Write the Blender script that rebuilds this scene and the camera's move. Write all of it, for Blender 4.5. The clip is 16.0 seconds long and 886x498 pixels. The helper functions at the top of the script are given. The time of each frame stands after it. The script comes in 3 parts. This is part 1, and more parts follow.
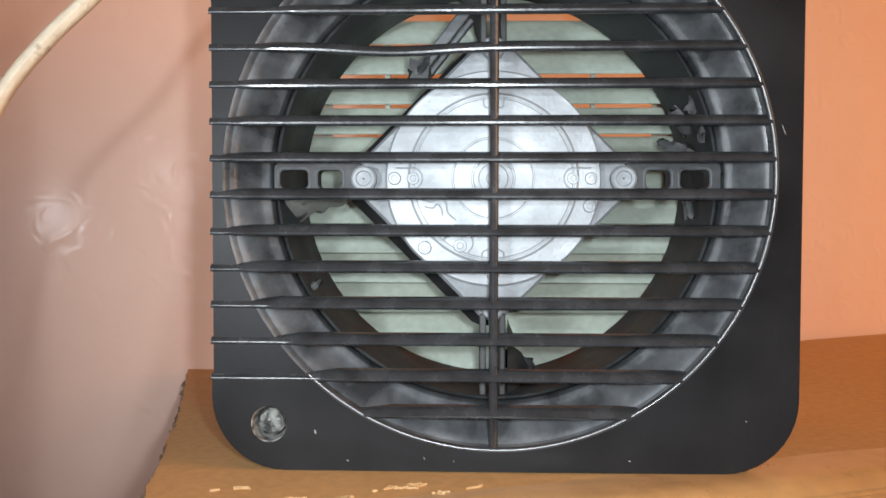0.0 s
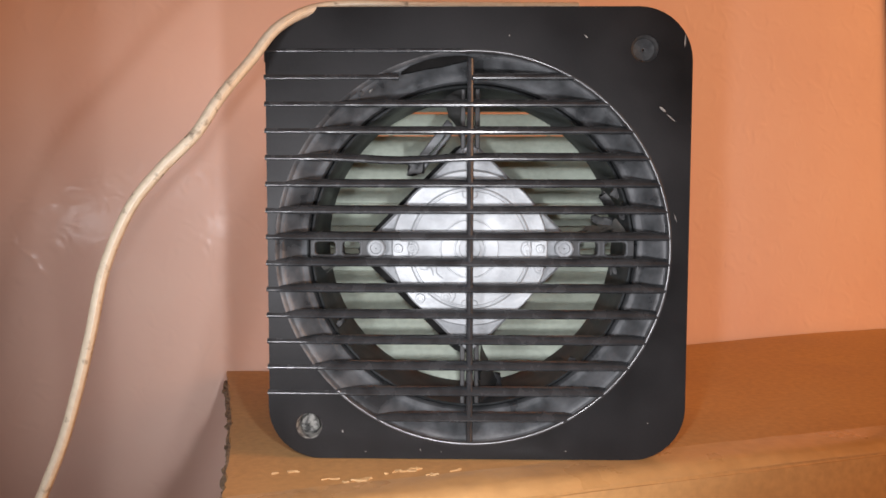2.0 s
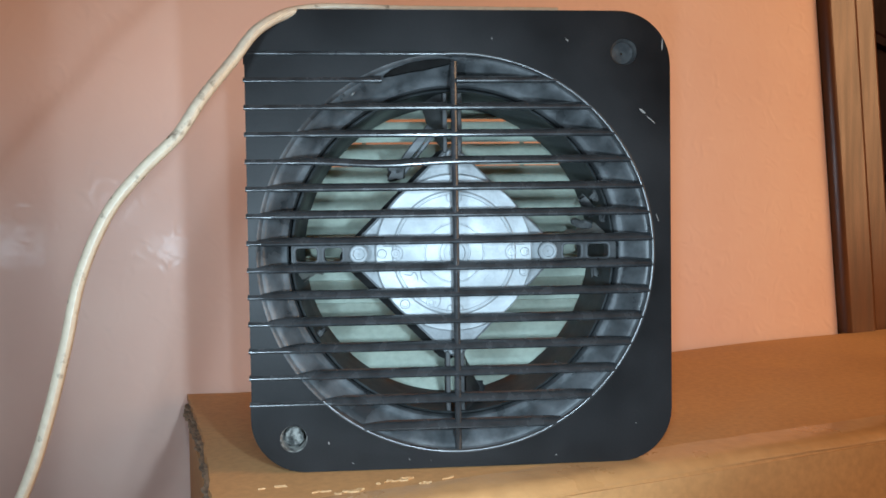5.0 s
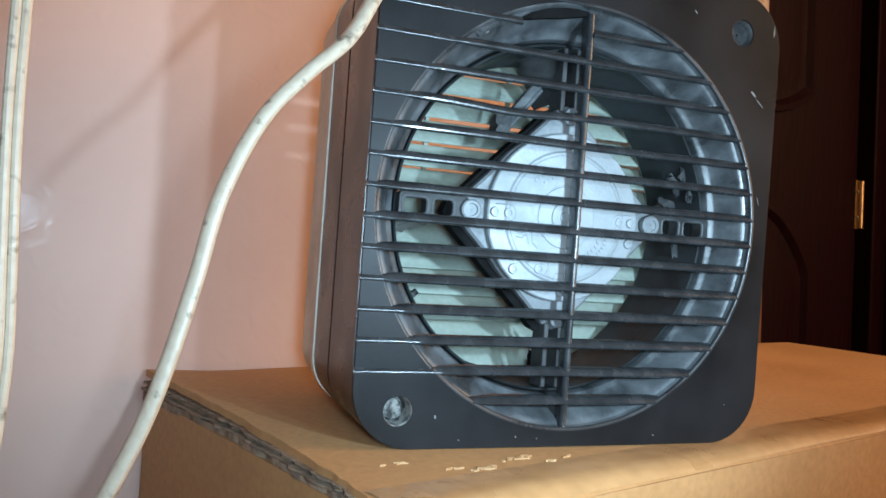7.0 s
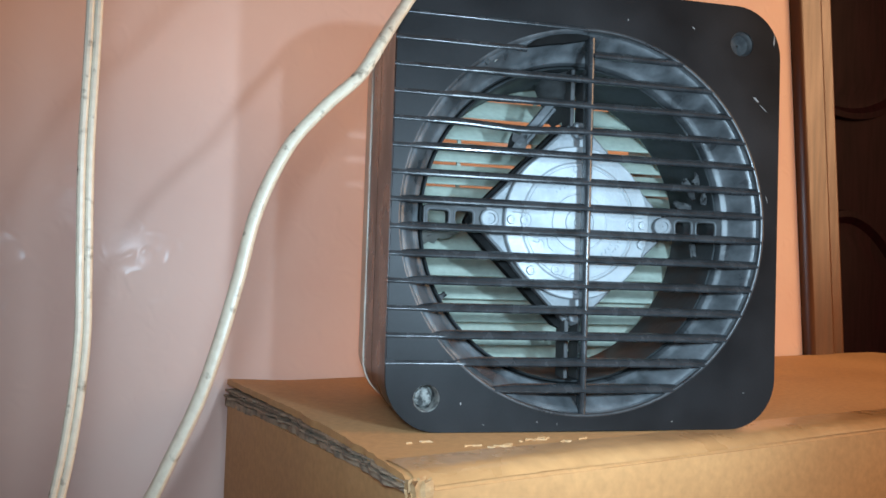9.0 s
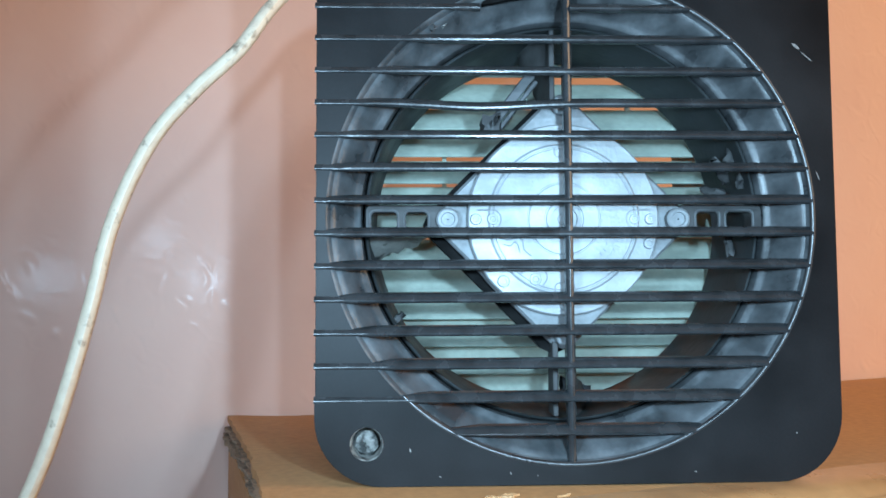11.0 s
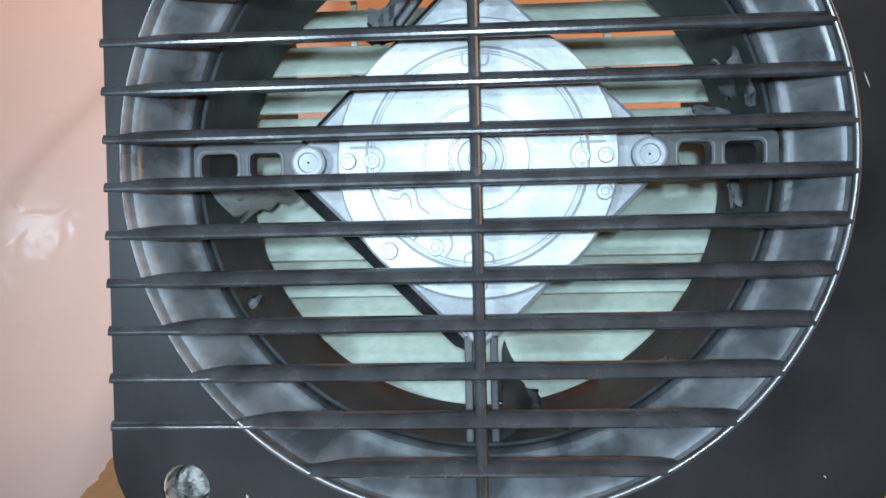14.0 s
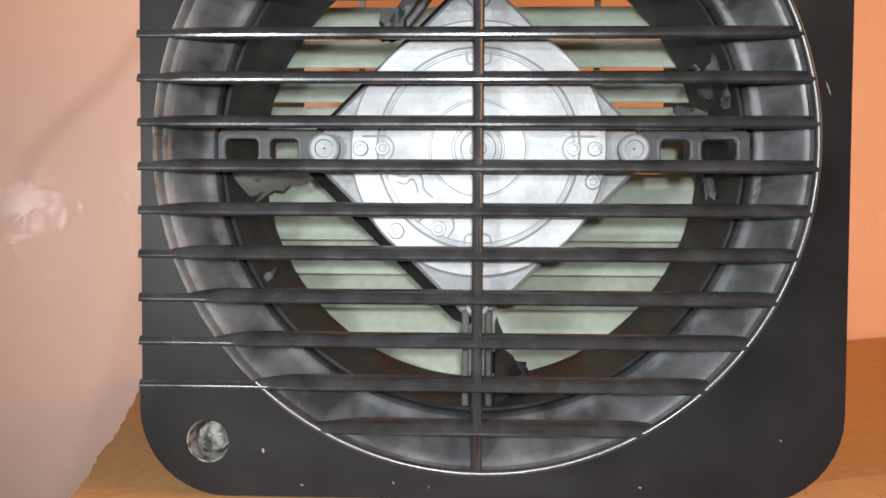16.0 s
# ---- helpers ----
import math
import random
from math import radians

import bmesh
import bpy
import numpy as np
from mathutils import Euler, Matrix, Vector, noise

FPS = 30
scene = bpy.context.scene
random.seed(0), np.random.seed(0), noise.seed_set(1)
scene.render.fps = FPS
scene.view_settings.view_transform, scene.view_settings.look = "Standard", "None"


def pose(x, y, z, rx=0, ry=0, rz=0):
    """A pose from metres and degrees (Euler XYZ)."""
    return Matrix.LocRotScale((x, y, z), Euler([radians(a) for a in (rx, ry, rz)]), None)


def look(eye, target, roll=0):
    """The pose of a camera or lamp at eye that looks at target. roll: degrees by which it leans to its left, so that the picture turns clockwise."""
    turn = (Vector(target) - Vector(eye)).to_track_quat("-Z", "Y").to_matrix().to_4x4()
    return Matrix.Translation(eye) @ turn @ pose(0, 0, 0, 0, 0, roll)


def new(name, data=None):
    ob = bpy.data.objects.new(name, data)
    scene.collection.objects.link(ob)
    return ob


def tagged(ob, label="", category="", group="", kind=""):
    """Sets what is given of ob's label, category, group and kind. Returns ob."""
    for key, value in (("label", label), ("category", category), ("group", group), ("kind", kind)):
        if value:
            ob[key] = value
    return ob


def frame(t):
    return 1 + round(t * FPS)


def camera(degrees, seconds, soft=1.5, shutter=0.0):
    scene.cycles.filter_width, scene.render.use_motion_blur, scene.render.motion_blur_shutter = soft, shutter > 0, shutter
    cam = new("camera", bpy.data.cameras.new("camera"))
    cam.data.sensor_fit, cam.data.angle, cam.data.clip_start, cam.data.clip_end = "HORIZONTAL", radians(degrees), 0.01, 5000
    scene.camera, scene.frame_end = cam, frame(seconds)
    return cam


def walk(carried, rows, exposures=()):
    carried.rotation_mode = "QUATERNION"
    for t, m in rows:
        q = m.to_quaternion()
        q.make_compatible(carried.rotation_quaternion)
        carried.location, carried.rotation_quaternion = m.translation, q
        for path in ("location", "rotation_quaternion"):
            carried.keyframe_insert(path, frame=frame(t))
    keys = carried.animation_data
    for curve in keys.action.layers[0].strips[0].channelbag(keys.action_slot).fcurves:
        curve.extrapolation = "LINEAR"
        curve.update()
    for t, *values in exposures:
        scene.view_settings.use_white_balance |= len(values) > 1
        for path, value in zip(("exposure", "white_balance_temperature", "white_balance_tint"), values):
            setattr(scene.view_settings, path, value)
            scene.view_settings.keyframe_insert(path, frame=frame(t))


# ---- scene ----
cam = camera(58.1, 16.0, soft=1.6)
PATH = [
    (0, (-0.01, -0.267, 0.084), (-0.068, 1.731, 0.019), 0.1),
    (0.5, (-0.007, -0.29, 0.085), (-0.072, 1.706, -0.024), 0.2),
    (1, (-0.011, -0.325, 0.088), (-0.064, 1.673, 0.004), 0.7),
    (1.5, (-0.017, -0.359, 0.1), (-0.052, 1.641, 0.064), 1.6),
    (2, (-0.007, -0.372, 0.126), (-0.041, 1.623, -0.012), 0.1),
    (2.5, (-0.005, -0.383, 0.136), (-0.027, 1.611, -0.019), -0.1),
    (3, (-0.008, -0.396, 0.146), (-0.004, 1.599, 0.007), -0.2),
    (5.5, (-0.049, -0.361, 0.104), (0.168, 1.627, 0.074), -1.9),
    (6, (-0.08, -0.348, 0.099), (0.292, 1.617, 0.093), -2.8),
    (6.5, (-0.142, -0.311, 0.096), (0.518, 1.576, 0.05), 0.2),
    (7, (-0.175, -0.305, 0.083), (0.516, 1.572, 0.076), 4.1),
    (7.5, (-0.186, -0.307, 0.079), (0.519, 1.564, 0.026), 4.7),
    (8, (-0.171, -0.34, 0.083), (0.461, 1.558, 0.091), 2.3),
    (8.5, (-0.163, -0.359, 0.073), (0.373, 1.568, 0.117), 1.5),
    (11, (-0.059, -0.297, 0.07), (0.011, 1.698, 0.186), -0.3),
    (11.5, (-0.042, -0.283, 0.083), (-0.026, 1.716, 0.152), -2.2),
    (12, (-0.039, -0.281, 0.084), (-0.062, 1.718, 0.095), -0.9),
    (12.5, (-0.041, -0.273, 0.093), (-0.054, 1.727, 0.081), -0.6),
    (13, (-0.021, -0.235, 0.102), (-0.029, 1.762, 0.006), -1.8),
    (13.5, (-0.009, -0.217, 0.095), (-0.073, 1.782, 0.111), -1.3),
    (14, (0.002, -0.2, 0.08), (-0.112, 1.796, 0.039), -1.2),
    (14.5, (0.004, -0.196, 0.066), (-0.083, 1.801, 0.013), -0.8),
    (15, (0.006, -0.192, 0.065), (-0.055, 1.805, -0.034), -1.5),
    (15.5, (0.003, -0.2, 0.072), (-0.056, 1.798, 0.019), -1.3),
    (16, (-0.003, -0.222, 0.078), (-0.069, 1.776, 0.011), 0.3),
]
walk(cam, [(t, look(eye, target, roll)) for t, eye, target, roll in PATH],
     exposures=[(0, 0.16, 7000, 24), (1, 0.0, 7600, 36), (2, 0.0, 7450, 33), (3, 0.1, 6400, 18), (5.5, 0.06, 5650, 9), (6, 0.12, 5450, 6),
                (7, 0.32, 5450, 8), (8.5, 0.27, 5600, 11), (11, 0.33, 5100, 5), (12.5, 0.32, 5550, 10), (13.5, 0.44, 5850, 14), (15, 0.6, 6000, 19), (16, 0.26, 7500, 28)])

# ---- light: the phone's white torch, and the room's warm lamp ----
world = bpy.data.worlds.new("world")
world.use_nodes = True
world.node_tree.nodes["Background"].inputs["Color"].default_value = (1.0, 0.6, 0.35, 1)
world.node_tree.nodes["Background"].inputs["Strength"].default_value = 0.02
scene.world = world


def lamp(name, kind, at, target, power, colour, size):
    data = bpy.data.lights.new(name, kind)
    data.energy, data.color = power, colour
    if kind == "AREA":
        data.shape, data.size = "DISK", size
    else:
        data.shadow_soft_size = size
    ob = new(name, data)
    ob.matrix_world = look(at, target)
    return ob


# one moving torch's light, shared out over three lamps added where it is held
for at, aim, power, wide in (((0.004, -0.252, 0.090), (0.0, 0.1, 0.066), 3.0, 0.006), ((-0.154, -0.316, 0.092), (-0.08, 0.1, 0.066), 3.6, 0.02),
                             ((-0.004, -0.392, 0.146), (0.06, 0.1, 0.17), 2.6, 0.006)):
    torch_share = lamp("torch_share", "SPOT", at, aim, power, (0.74, 0.94, 1.0), wide)
    torch_share.data.spot_size, torch_share.data.spot_blend = radians(84), 1.0
lamp("room_lamp", "AREA", (1.42, -0.22, 0.58), (0.35, 0.3, 0.12), 20.5, (1.0, 0.56, 0.245), 1.2)

# ---- materials ----
TAU = 2 * math.pi


def material(name, colour, second=None, scale=40.0, rough=0.5, rough2=None, metal=0.0, bump=0.0, bump_scale=300.0,
             spec=0.5, coat=0.0, stretch=(1, 1, 1), threshold=(0.35, 0.65), fine=0.06):
    """Two tones mixed by broad noise, fine grain over both, and a fine relief."""
    m = bpy.data.materials.new(name)
    m.use_nodes = True
    nt = m.node_tree
    b = nt.nodes["Principled BSDF"]
    tc = nt.nodes.new("ShaderNodeTexCoord")
    mp = nt.nodes.new("ShaderNodeMapping")
    mp.inputs["Scale"].default_value = stretch
    nt.links.new(tc.outputs["Object"], mp.inputs["Vector"])
    n1 = nt.nodes.new("ShaderNodeTexNoise")
    n1.inputs["Scale"].default_value, n1.inputs["Detail"].default_value = scale, 6
    nt.links.new(mp.outputs["Vector"], n1.inputs["Vector"])
    ramp = nt.nodes.new("ShaderNodeValToRGB")
    ramp.color_ramp.elements[0].position, ramp.color_ramp.elements[1].position = threshold
    ramp.color_ramp.elements[0].color = (*colour, 1)
    ramp.color_ramp.elements[1].color = (*(second or colour), 1)
    nt.links.new(n1.outputs["Fac"], ramp.inputs["Fac"])
    n2 = nt.nodes.new("ShaderNodeTexNoise")
    n2.inputs["Scale"].default_value, n2.inputs["Detail"].default_value = bump_scale, 4
    nt.links.new(mp.outputs["Vector"], n2.inputs["Vector"])
    mix = nt.nodes.new("ShaderNodeMix")
    mix.data_type, mix.blend_type = "RGBA", "OVERLAY"
    mix.inputs["Factor"].default_value = fine * 4
    nt.links.new(ramp.outputs["Color"], mix.inputs["A"])
    nt.links.new(n2.outputs["Fac"], mix.inputs["B"])
    nt.links.new(mix.outputs["Result"], b.inputs["Base Color"])
    mr = nt.nodes.new("ShaderNodeMapRange")
    mr.inputs["To Min"].default_value, mr.inputs["To Max"].default_value = rough, rough if rough2 is None else rough2
    nt.links.new(n1.outputs["Fac"], mr.inputs["Value"])
    mr.inputs["From Min"].default_value, mr.inputs["From Max"].default_value = threshold
    nt.links.new(mr.outputs["Result"], b.inputs["Roughness"])
    b.inputs["Metallic"].default_value = metal
    b.inputs["Specular IOR Level"].default_value = spec
    b.inputs["Coat Weight"].default_value = coat
    b.inputs["Coat Roughness"].default_value = 0.12
    if bump:
        bp = nt.nodes.new("ShaderNodeBump")
        bp.inputs["Strength"].default_value, bp.inputs["Distance"].default_value = bump, 0.001
        nt.links.new(n2.outputs["Fac"], bp.inputs["Height"])
        nt.links.new(bp.outputs["Normal"], b.inputs["Normal"])
    return m


black = material("black_plastic", (0.0066, 0.0066, 0.0070), (0.0138, 0.0138, 0.0148), 18, 0.36, 0.52, bump=0.03, bump_scale=900, spec=0.22)
side_black = material("glossy_side_plastic", (0.010, 0.0095, 0.0095), (0.018, 0.017, 0.017), 30, 0.22, 0.36, spec=0.55)
matte_black = material("dull_black", (0.006, 0.006, 0.006), (0.012, 0.012, 0.012), 120, 0.85, 0.95, spec=0.05)
slat_black = material("slat_plastic", (0.018, 0.0195, 0.021), (0.035, 0.038, 0.041), 90, 0.19, 0.31, spec=0.5, coat=0.09, bump=0.04, bump_scale=700)
bezel_black = material("bezel_plastic", (0.02, 0.02, 0.021), (0.04, 0.04, 0.041), 50, 0.26, 0.4, spec=0.7)
dusty = material("dusty_plastic", (0.036, 0.038, 0.040), (0.14, 0.146, 0.152), 60, 0.26, 0.46, spec=0.45, coat=0.06, bump=0.08, bump_scale=500, threshold=(0.36, 0.76))


def ringed(m, cx, cz):
    """Turns a material's pattern into streaks that run round a centre."""
    nt = m.node_tree
    mp = [n for n in nt.nodes if n.type == "MAPPING"][0]
    tc = [n for n in nt.nodes if n.type == "TEX_COORD"][0]
    sep, comb = nt.nodes.new("ShaderNodeSeparateXYZ"), nt.nodes.new("ShaderNodeCombineXYZ")
    flat, length, unit = (nt.nodes.new("ShaderNodeVectorMath") for _ in range(3))
    flat.operation, length.operation, unit.operation = "MULTIPLY_ADD", "LENGTH", "NORMALIZE"
    flat.inputs[1].default_value, flat.inputs[2].default_value = (1, 0, 1), (-cx, 0, -cz)
    nt.links.new(tc.outputs["Object"], flat.inputs[0])
    nt.links.new(flat.outputs["Vector"], length.inputs[0])
    nt.links.new(flat.outputs["Vector"], unit.inputs[0])
    nt.links.new(unit.outputs["Vector"], sep.inputs[0])
    for source, gain, target in ((length.outputs["Value"], 1.9, "X"), (sep.outputs["X"], 0.11, "Y"), (sep.outputs["Z"], 0.11, "Z")):
        k = nt.nodes.new("ShaderNodeMath")
        k.operation = "MULTIPLY"
        k.inputs[1].default_value = gain
        nt.links.new(source, k.inputs[0])
        nt.links.new(k.outputs["Value"], comb.inputs[target])
    nt.links.new(comb.outputs["Vector"], mp.inputs["Vector"])


ringed(dusty, 0.0003, 0.0995)
dusty_dark = material("dusty_dark_plastic", (0.055, 0.055, 0.054), (0.025, 0.025, 0.026), 130, 0.6, 0.8, bump=0.4, bump_scale=500, threshold=(0.4, 0.6))
vane_dust = material("thick_grey_dust", (0.34, 0.335, 0.31), (0.022, 0.022, 0.022), 110, 0.7, 0.85, bump=0.5, bump_scale=600, threshold=(0.56, 0.68))
duct_mat = material("duct_plastic", (0.012, 0.0135, 0.014), (0.036, 0.040, 0.042), 40, 0.4, 0.7, bump=0.15, bump_scale=400, spec=0.25)
dark = material("dark_plastic", (0.018, 0.018, 0.019), (0.06, 0.06, 0.06), 70, 0.5, 0.8, bump=0.2, bump_scale=400)
alloy = material("cast_alloy", (0.35, 0.365, 0.375), (0.28, 0.293, 0.303), 60, 0.5, 0.65, metal=0.3, bump=0.2, bump_scale=700, fine=0.02)
grey = material("grey_bracket", (0.045, 0.048, 0.050), (0.11, 0.115, 0.12), 90, 0.35, 0.6, bump=0.15)
alloy_dull = material("dull_alloy", (0.225, 0.236, 0.245), (0.18, 0.19, 0.197), 60, 0.5, 0.65, metal=0.2, bump=0.2, bump_scale=600)
shutter_mat = material("shutter_plastic", (0.43, 0.485, 0.415), (0.385, 0.435, 0.37), 30, 0.5, 0.65, bump=0.1)
cream = material("cream_plastic", (0.72, 0.66, 0.55), (0.60, 0.53, 0.43), 30, 0.45, 0.6, bump=0.05)
cable_mat = material("cable_sheath", (0.57, 0.485, 0.365), (0.20, 0.155, 0.11), 210, 0.4, 0.65, bump=0.3, bump_scale=300, threshold=(0.60, 0.74))
soot = material("cable_scuffs", (0.10, 0.08, 0.06), (0.2, 0.17, 0.13), 400, 0.8)
card = material("cardboard", (0.42, 0.228, 0.088), (0.48, 0.272, 0.108), 9, 0.62, 0.75, bump=0.12, bump_scale=260, stretch=(1, 1, 1))
peel = material("peeled_paper", (0.46, 0.295, 0.145), (0.39, 0.225, 0.095), 300, 0.4, 0.7, bump=0.5, bump_scale=500)
card_raw = material("torn_cardboard", (0.37, 0.275, 0.18), (0.17, 0.13, 0.09), 160, 0.85, bump=0.5, bump_scale=400)
tape_mat = material("clear_tape", (0.42, 0.235, 0.095), (0.475, 0.28, 0.12), 14, 0.22, 0.45, bump=0.35, bump_scale=110, coat=0.3)
paint = material("gloss_wall_paint", (0.73, 0.525, 0.44), (0.69, 0.48, 0.40), 5, 0.10, 0.15, bump=0.06, bump_scale=42, fine=0.01, spec=0.022)


def crinkle(m):
    """Sparse sharp ripples in a gloss paint, under its fine relief."""
    nt = m.node_tree
    b = nt.nodes["Principled BSDF"]
    tc = nt.nodes.new("ShaderNodeTexCoord")
    n = nt.nodes.new("ShaderNodeTexNoise")
    n.noise_type = "RIDGED_MULTIFRACTAL"
    n.inputs["Scale"].default_value, n.inputs["Detail"].default_value, n.inputs["Distortion"].default_value = 60, 3, 1.2
    nt.links.new(tc.outputs["Object"], n.inputs["Vector"])
    bump = nt.nodes.new("ShaderNodeBump")
    bump.inputs["Strength"].default_value, bump.inputs["Distance"].default_value = 0.34, 0.0011
    nt.links.new(n.outputs["Fac"], bump.inputs["Height"])
    first = b.inputs["Normal"].links[0].from_node
    nt.links.new(bump.outputs["Normal"], first.inputs["Normal"])


crinkle(paint)
wood = material("varnished_wood", (0.125, 0.049, 0.019), (0.078, 0.029, 0.011), 26, 0.28, 0.4, bump=0.1, stretch=(6, 6, 0.5))
mahogany = material("mahogany", (0.0088, 0.0011, 0.0027), (0.0050, 0.0007, 0.0017), 22, 0.5, 0.62, spec=0.06, bump=0.1, stretch=(5, 5, 0.5))
brass = material("brass", (0.42, 0.28, 0.12), (0.3, 0.2, 0.1), 80, 0.35, metal=0.9)
plaster = material("plaster", (0.62, 0.56, 0.48), (0.57, 0.51, 0.43), 4, 0.8, bump=0.1)
tile = material("floor_stone", (0.36, 0.31, 0.26), (0.28, 0.24, 0.2), 6, 0.45)
dust_grey = material("grey_dust", (0.25, 0.245, 0.225), (0.035, 0.035, 0.033), 300, 0.85, bump=0.6, bump_scale=900, threshold=(0.45, 0.62))
scuff_grey = material("pale_scuff", (0.20, 0.19, 0.18), (0.3, 0.29, 0.27), 500, 0.6)


# ---- building helpers ----
def link(name, bm, mat, parent=None, label="", smooth=True, bevel=0.0, segments=2):
    me = bpy.data.meshes.new(name)
    bmesh.ops.recalc_face_normals(bm, faces=bm.faces)
    bm.to_mesh(me)
    bm.free()
    me.materials.append(mat)
    ob = new(name, me)
    if parent:
        ob.parent = parent
    if label:
        tagged(ob, label)
    if smooth:
        me.shade_smooth()
        me.set_sharp_from_angle(angle=radians(32))
    if bevel:
        mod = ob.modifiers.new("bevel", "BEVEL")
        mod.width, mod.segments, mod.limit_method, mod.angle_limit = bevel, segments, "ANGLE", radians(35)
        mod.harden_normals = False
    return ob


def part(name, bm, mat, parent, label="", bevel=0.0, segments=2):
    return link(name, bm, mat, parent, label, True, bevel, segments)


def thing(name, label, category, group="", kind="", at=None):
    ob = new(name)
    ob.empty_display_size = 0.02
    if at is not None:
        ob.matrix_world = at
    return tagged(ob, label, category, group, kind)


def box(bm, a, b):
    """A box from corner a to corner b."""
    m = Matrix.Translation((Vector(a) + Vector(b)) / 2) @ Matrix.Diagonal((*[abs(q - p) for p, q in zip(a, b)], 1))
    bmesh.ops.create_cube(bm, size=1, matrix=m)
    return bm


def boxed(a, b):
    return box(bmesh.new(), a, b)


def ring(bm, pts):
    return [bm.verts.new(p) for p in pts]


def skin(bm, loops, closed=True, caps=(False, False)):
    """Quads between successive loops of equally many points."""
    rows = [ring(bm, l) for l in loops]
    n = len(rows[0])
    for a, b in zip(rows[:-1], rows[1:]):
        for i in range(n if closed else n - 1):
            j = (i + 1) % n
            bm.faces.new((a[i], a[j], b[j], b[i]))
    if caps[0]:
        bm.faces.new(rows[0])
    if caps[1]:
        bm.faces.new(rows[-1])
    return bm


def circle(cx, cz, r, y, n=96, a0=0.0, a1=TAU):
    closed = abs(a1 - a0 - TAU) < 1e-6
    m = n if closed else n - 1
    return [(cx + r * math.cos(a0 + (a1 - a0) * i / m), y, cz + r * math.sin(a0 + (a1 - a0) * i / m)) for i in range(n)]


def lathe(profile, cx, cz, n=96):
    """A surface of turning round the line x = cx, z = cz, from (radius, y) pairs."""
    return skin(bmesh.new(), [circle(cx, cz, r, y, n) for r, y in profile])


def rounded(x0, x1, z0, z1, r, y, n=10):
    pts = []
    for cx, cz, a in ((x1 - r, z1 - r, 0), (x0 + r, z1 - r, 90), (x0 + r, z0 + r, 180), (x1 - r, z0 + r, 270)):
        for i in range(n + 1):
            q = radians(a + 90 * i / n)
            pts.append((cx + r * math.cos(q), y, cz + r * math.sin(q)))
    return pts


def plate(outline, holes, thickness):
    """A flat plate in x and z with holes, its front at the outline's y."""
    bm = bmesh.new()
    edges = []
    for pts in (outline, *holes):
        vs = ring(bm, pts)
        edges += [bm.edges.new((vs[i], vs[(i + 1) % len(vs)])) for i in range(len(vs))]
    bmesh.ops.triangle_fill(bm, use_beauty=True, use_dissolve=False, edges=edges)
    got = bmesh.ops.extrude_face_region(bm, geom=bm.faces[:])
    bmesh.ops.translate(bm, vec=(0, thickness, 0), verts=[v for v in got["geom"] if isinstance(v, bmesh.types.BMVert)])
    return bm


def tube(pts, radius, n=10, squash=1.0):
    """A round or flattened tube along points, with frames carried along it."""
    bm = bmesh.new()
    loops = []
    up = Vector((0, 0, 1))
    side = None
    for i, p in enumerate(pts):
        p = Vector(p)
        d = (Vector(pts[min(i + 1, len(pts) - 1)]) - Vector(pts[max(i - 1, 0)])).normalized()
        side = d.cross(up if side is None else side.cross(d)).normalized() if side is None else (side - d * side.dot(d)).normalized()
        v = d.cross(side)
        loops.append([p + side * radius * math.cos(TAU * k / n) + v * radius * squash * math.sin(TAU * k / n) for k in range(n)])
    return skin(bm, loops, caps=(True, True))


def spline(ctrl, steps=10):
    out = []
    c = [Vector(p) for p in ctrl]
    c = [2 * c[0] - c[1]] + c + [2 * c[-1] - c[-2]]
    for i in range(1, len(c) - 2):
        for k in range(steps):
            t = k / steps
            a, b, d, e = c[i - 1:i + 3]
            out.append(0.5 * (2 * b + (d - a) * t + (2 * a - 5 * b + 4 * d - e) * t * t + (3 * b - a - 3 * d + e) * t ** 3))
    return out + [c[-2]]


# ---- the room: u runs along the wall, v into it ----
TURN = 18.8
BASE = pose(-0.098, -0.076, 0, 0, 0, TURN)
FLOOR, CEILING, WALL_V, WALL_END = -1.0, 1.5, 0.281, 0.638
DOOR_V, LEAN = 0.52, -5.2


def structure(name, bm, mat, label, bevel=0.0):
    ob = link(name, bm, mat, None, "", False, bevel)
    ob.matrix_world = BASE
    return tagged(ob, label, name.split("_")[0], "", "structure")


def leaning(bm, below):
    """The opening's edge leans a little: shift u with height."""
    for v in bm.verts:
        if v.co.x > below:
            v.co.x += math.tan(radians(LEAN)) * v.co.z
    return bm


structure("floor", boxed((-2.2, -2.6, FLOOR - 0.1), (2.6, 2.2, FLOOR)), tile, "plain stone-coloured floor far below the carton")
structure("ceiling", boxed((-2.2, -2.6, CEILING), (2.6, 2.2, CEILING + 0.1)), plaster, "plain pale plaster ceiling")
structure("wall_north", leaning(boxed((-2.2, WALL_V, FLOOR), (WALL_END, WALL_V + 0.30, CEILING)), 0), paint, "glossy pinkish cream painted wall behind the carton")
structure("wall_north_beyond", leaning(boxed((1.72, WALL_V, FLOOR), (2.6, WALL_V + 0.30, CEILING)), 9), paint, "glossy pinkish cream painted wall past the door")
structure("wall_south", boxed((-2.2, -2.7, FLOOR), (2.6, -2.6, CEILING)), paint, "plain pinkish cream wall")
structure("wall_west", boxed((-2.3, -2.6, FLOOR), (-2.2, 2.2, CEILING)), paint, "plain pinkish cream wall")
structure("wall_east", boxed((2.6, -2.6, FLOOR), (2.7, 2.2, CEILING)), paint, "plain pinkish cream wall")
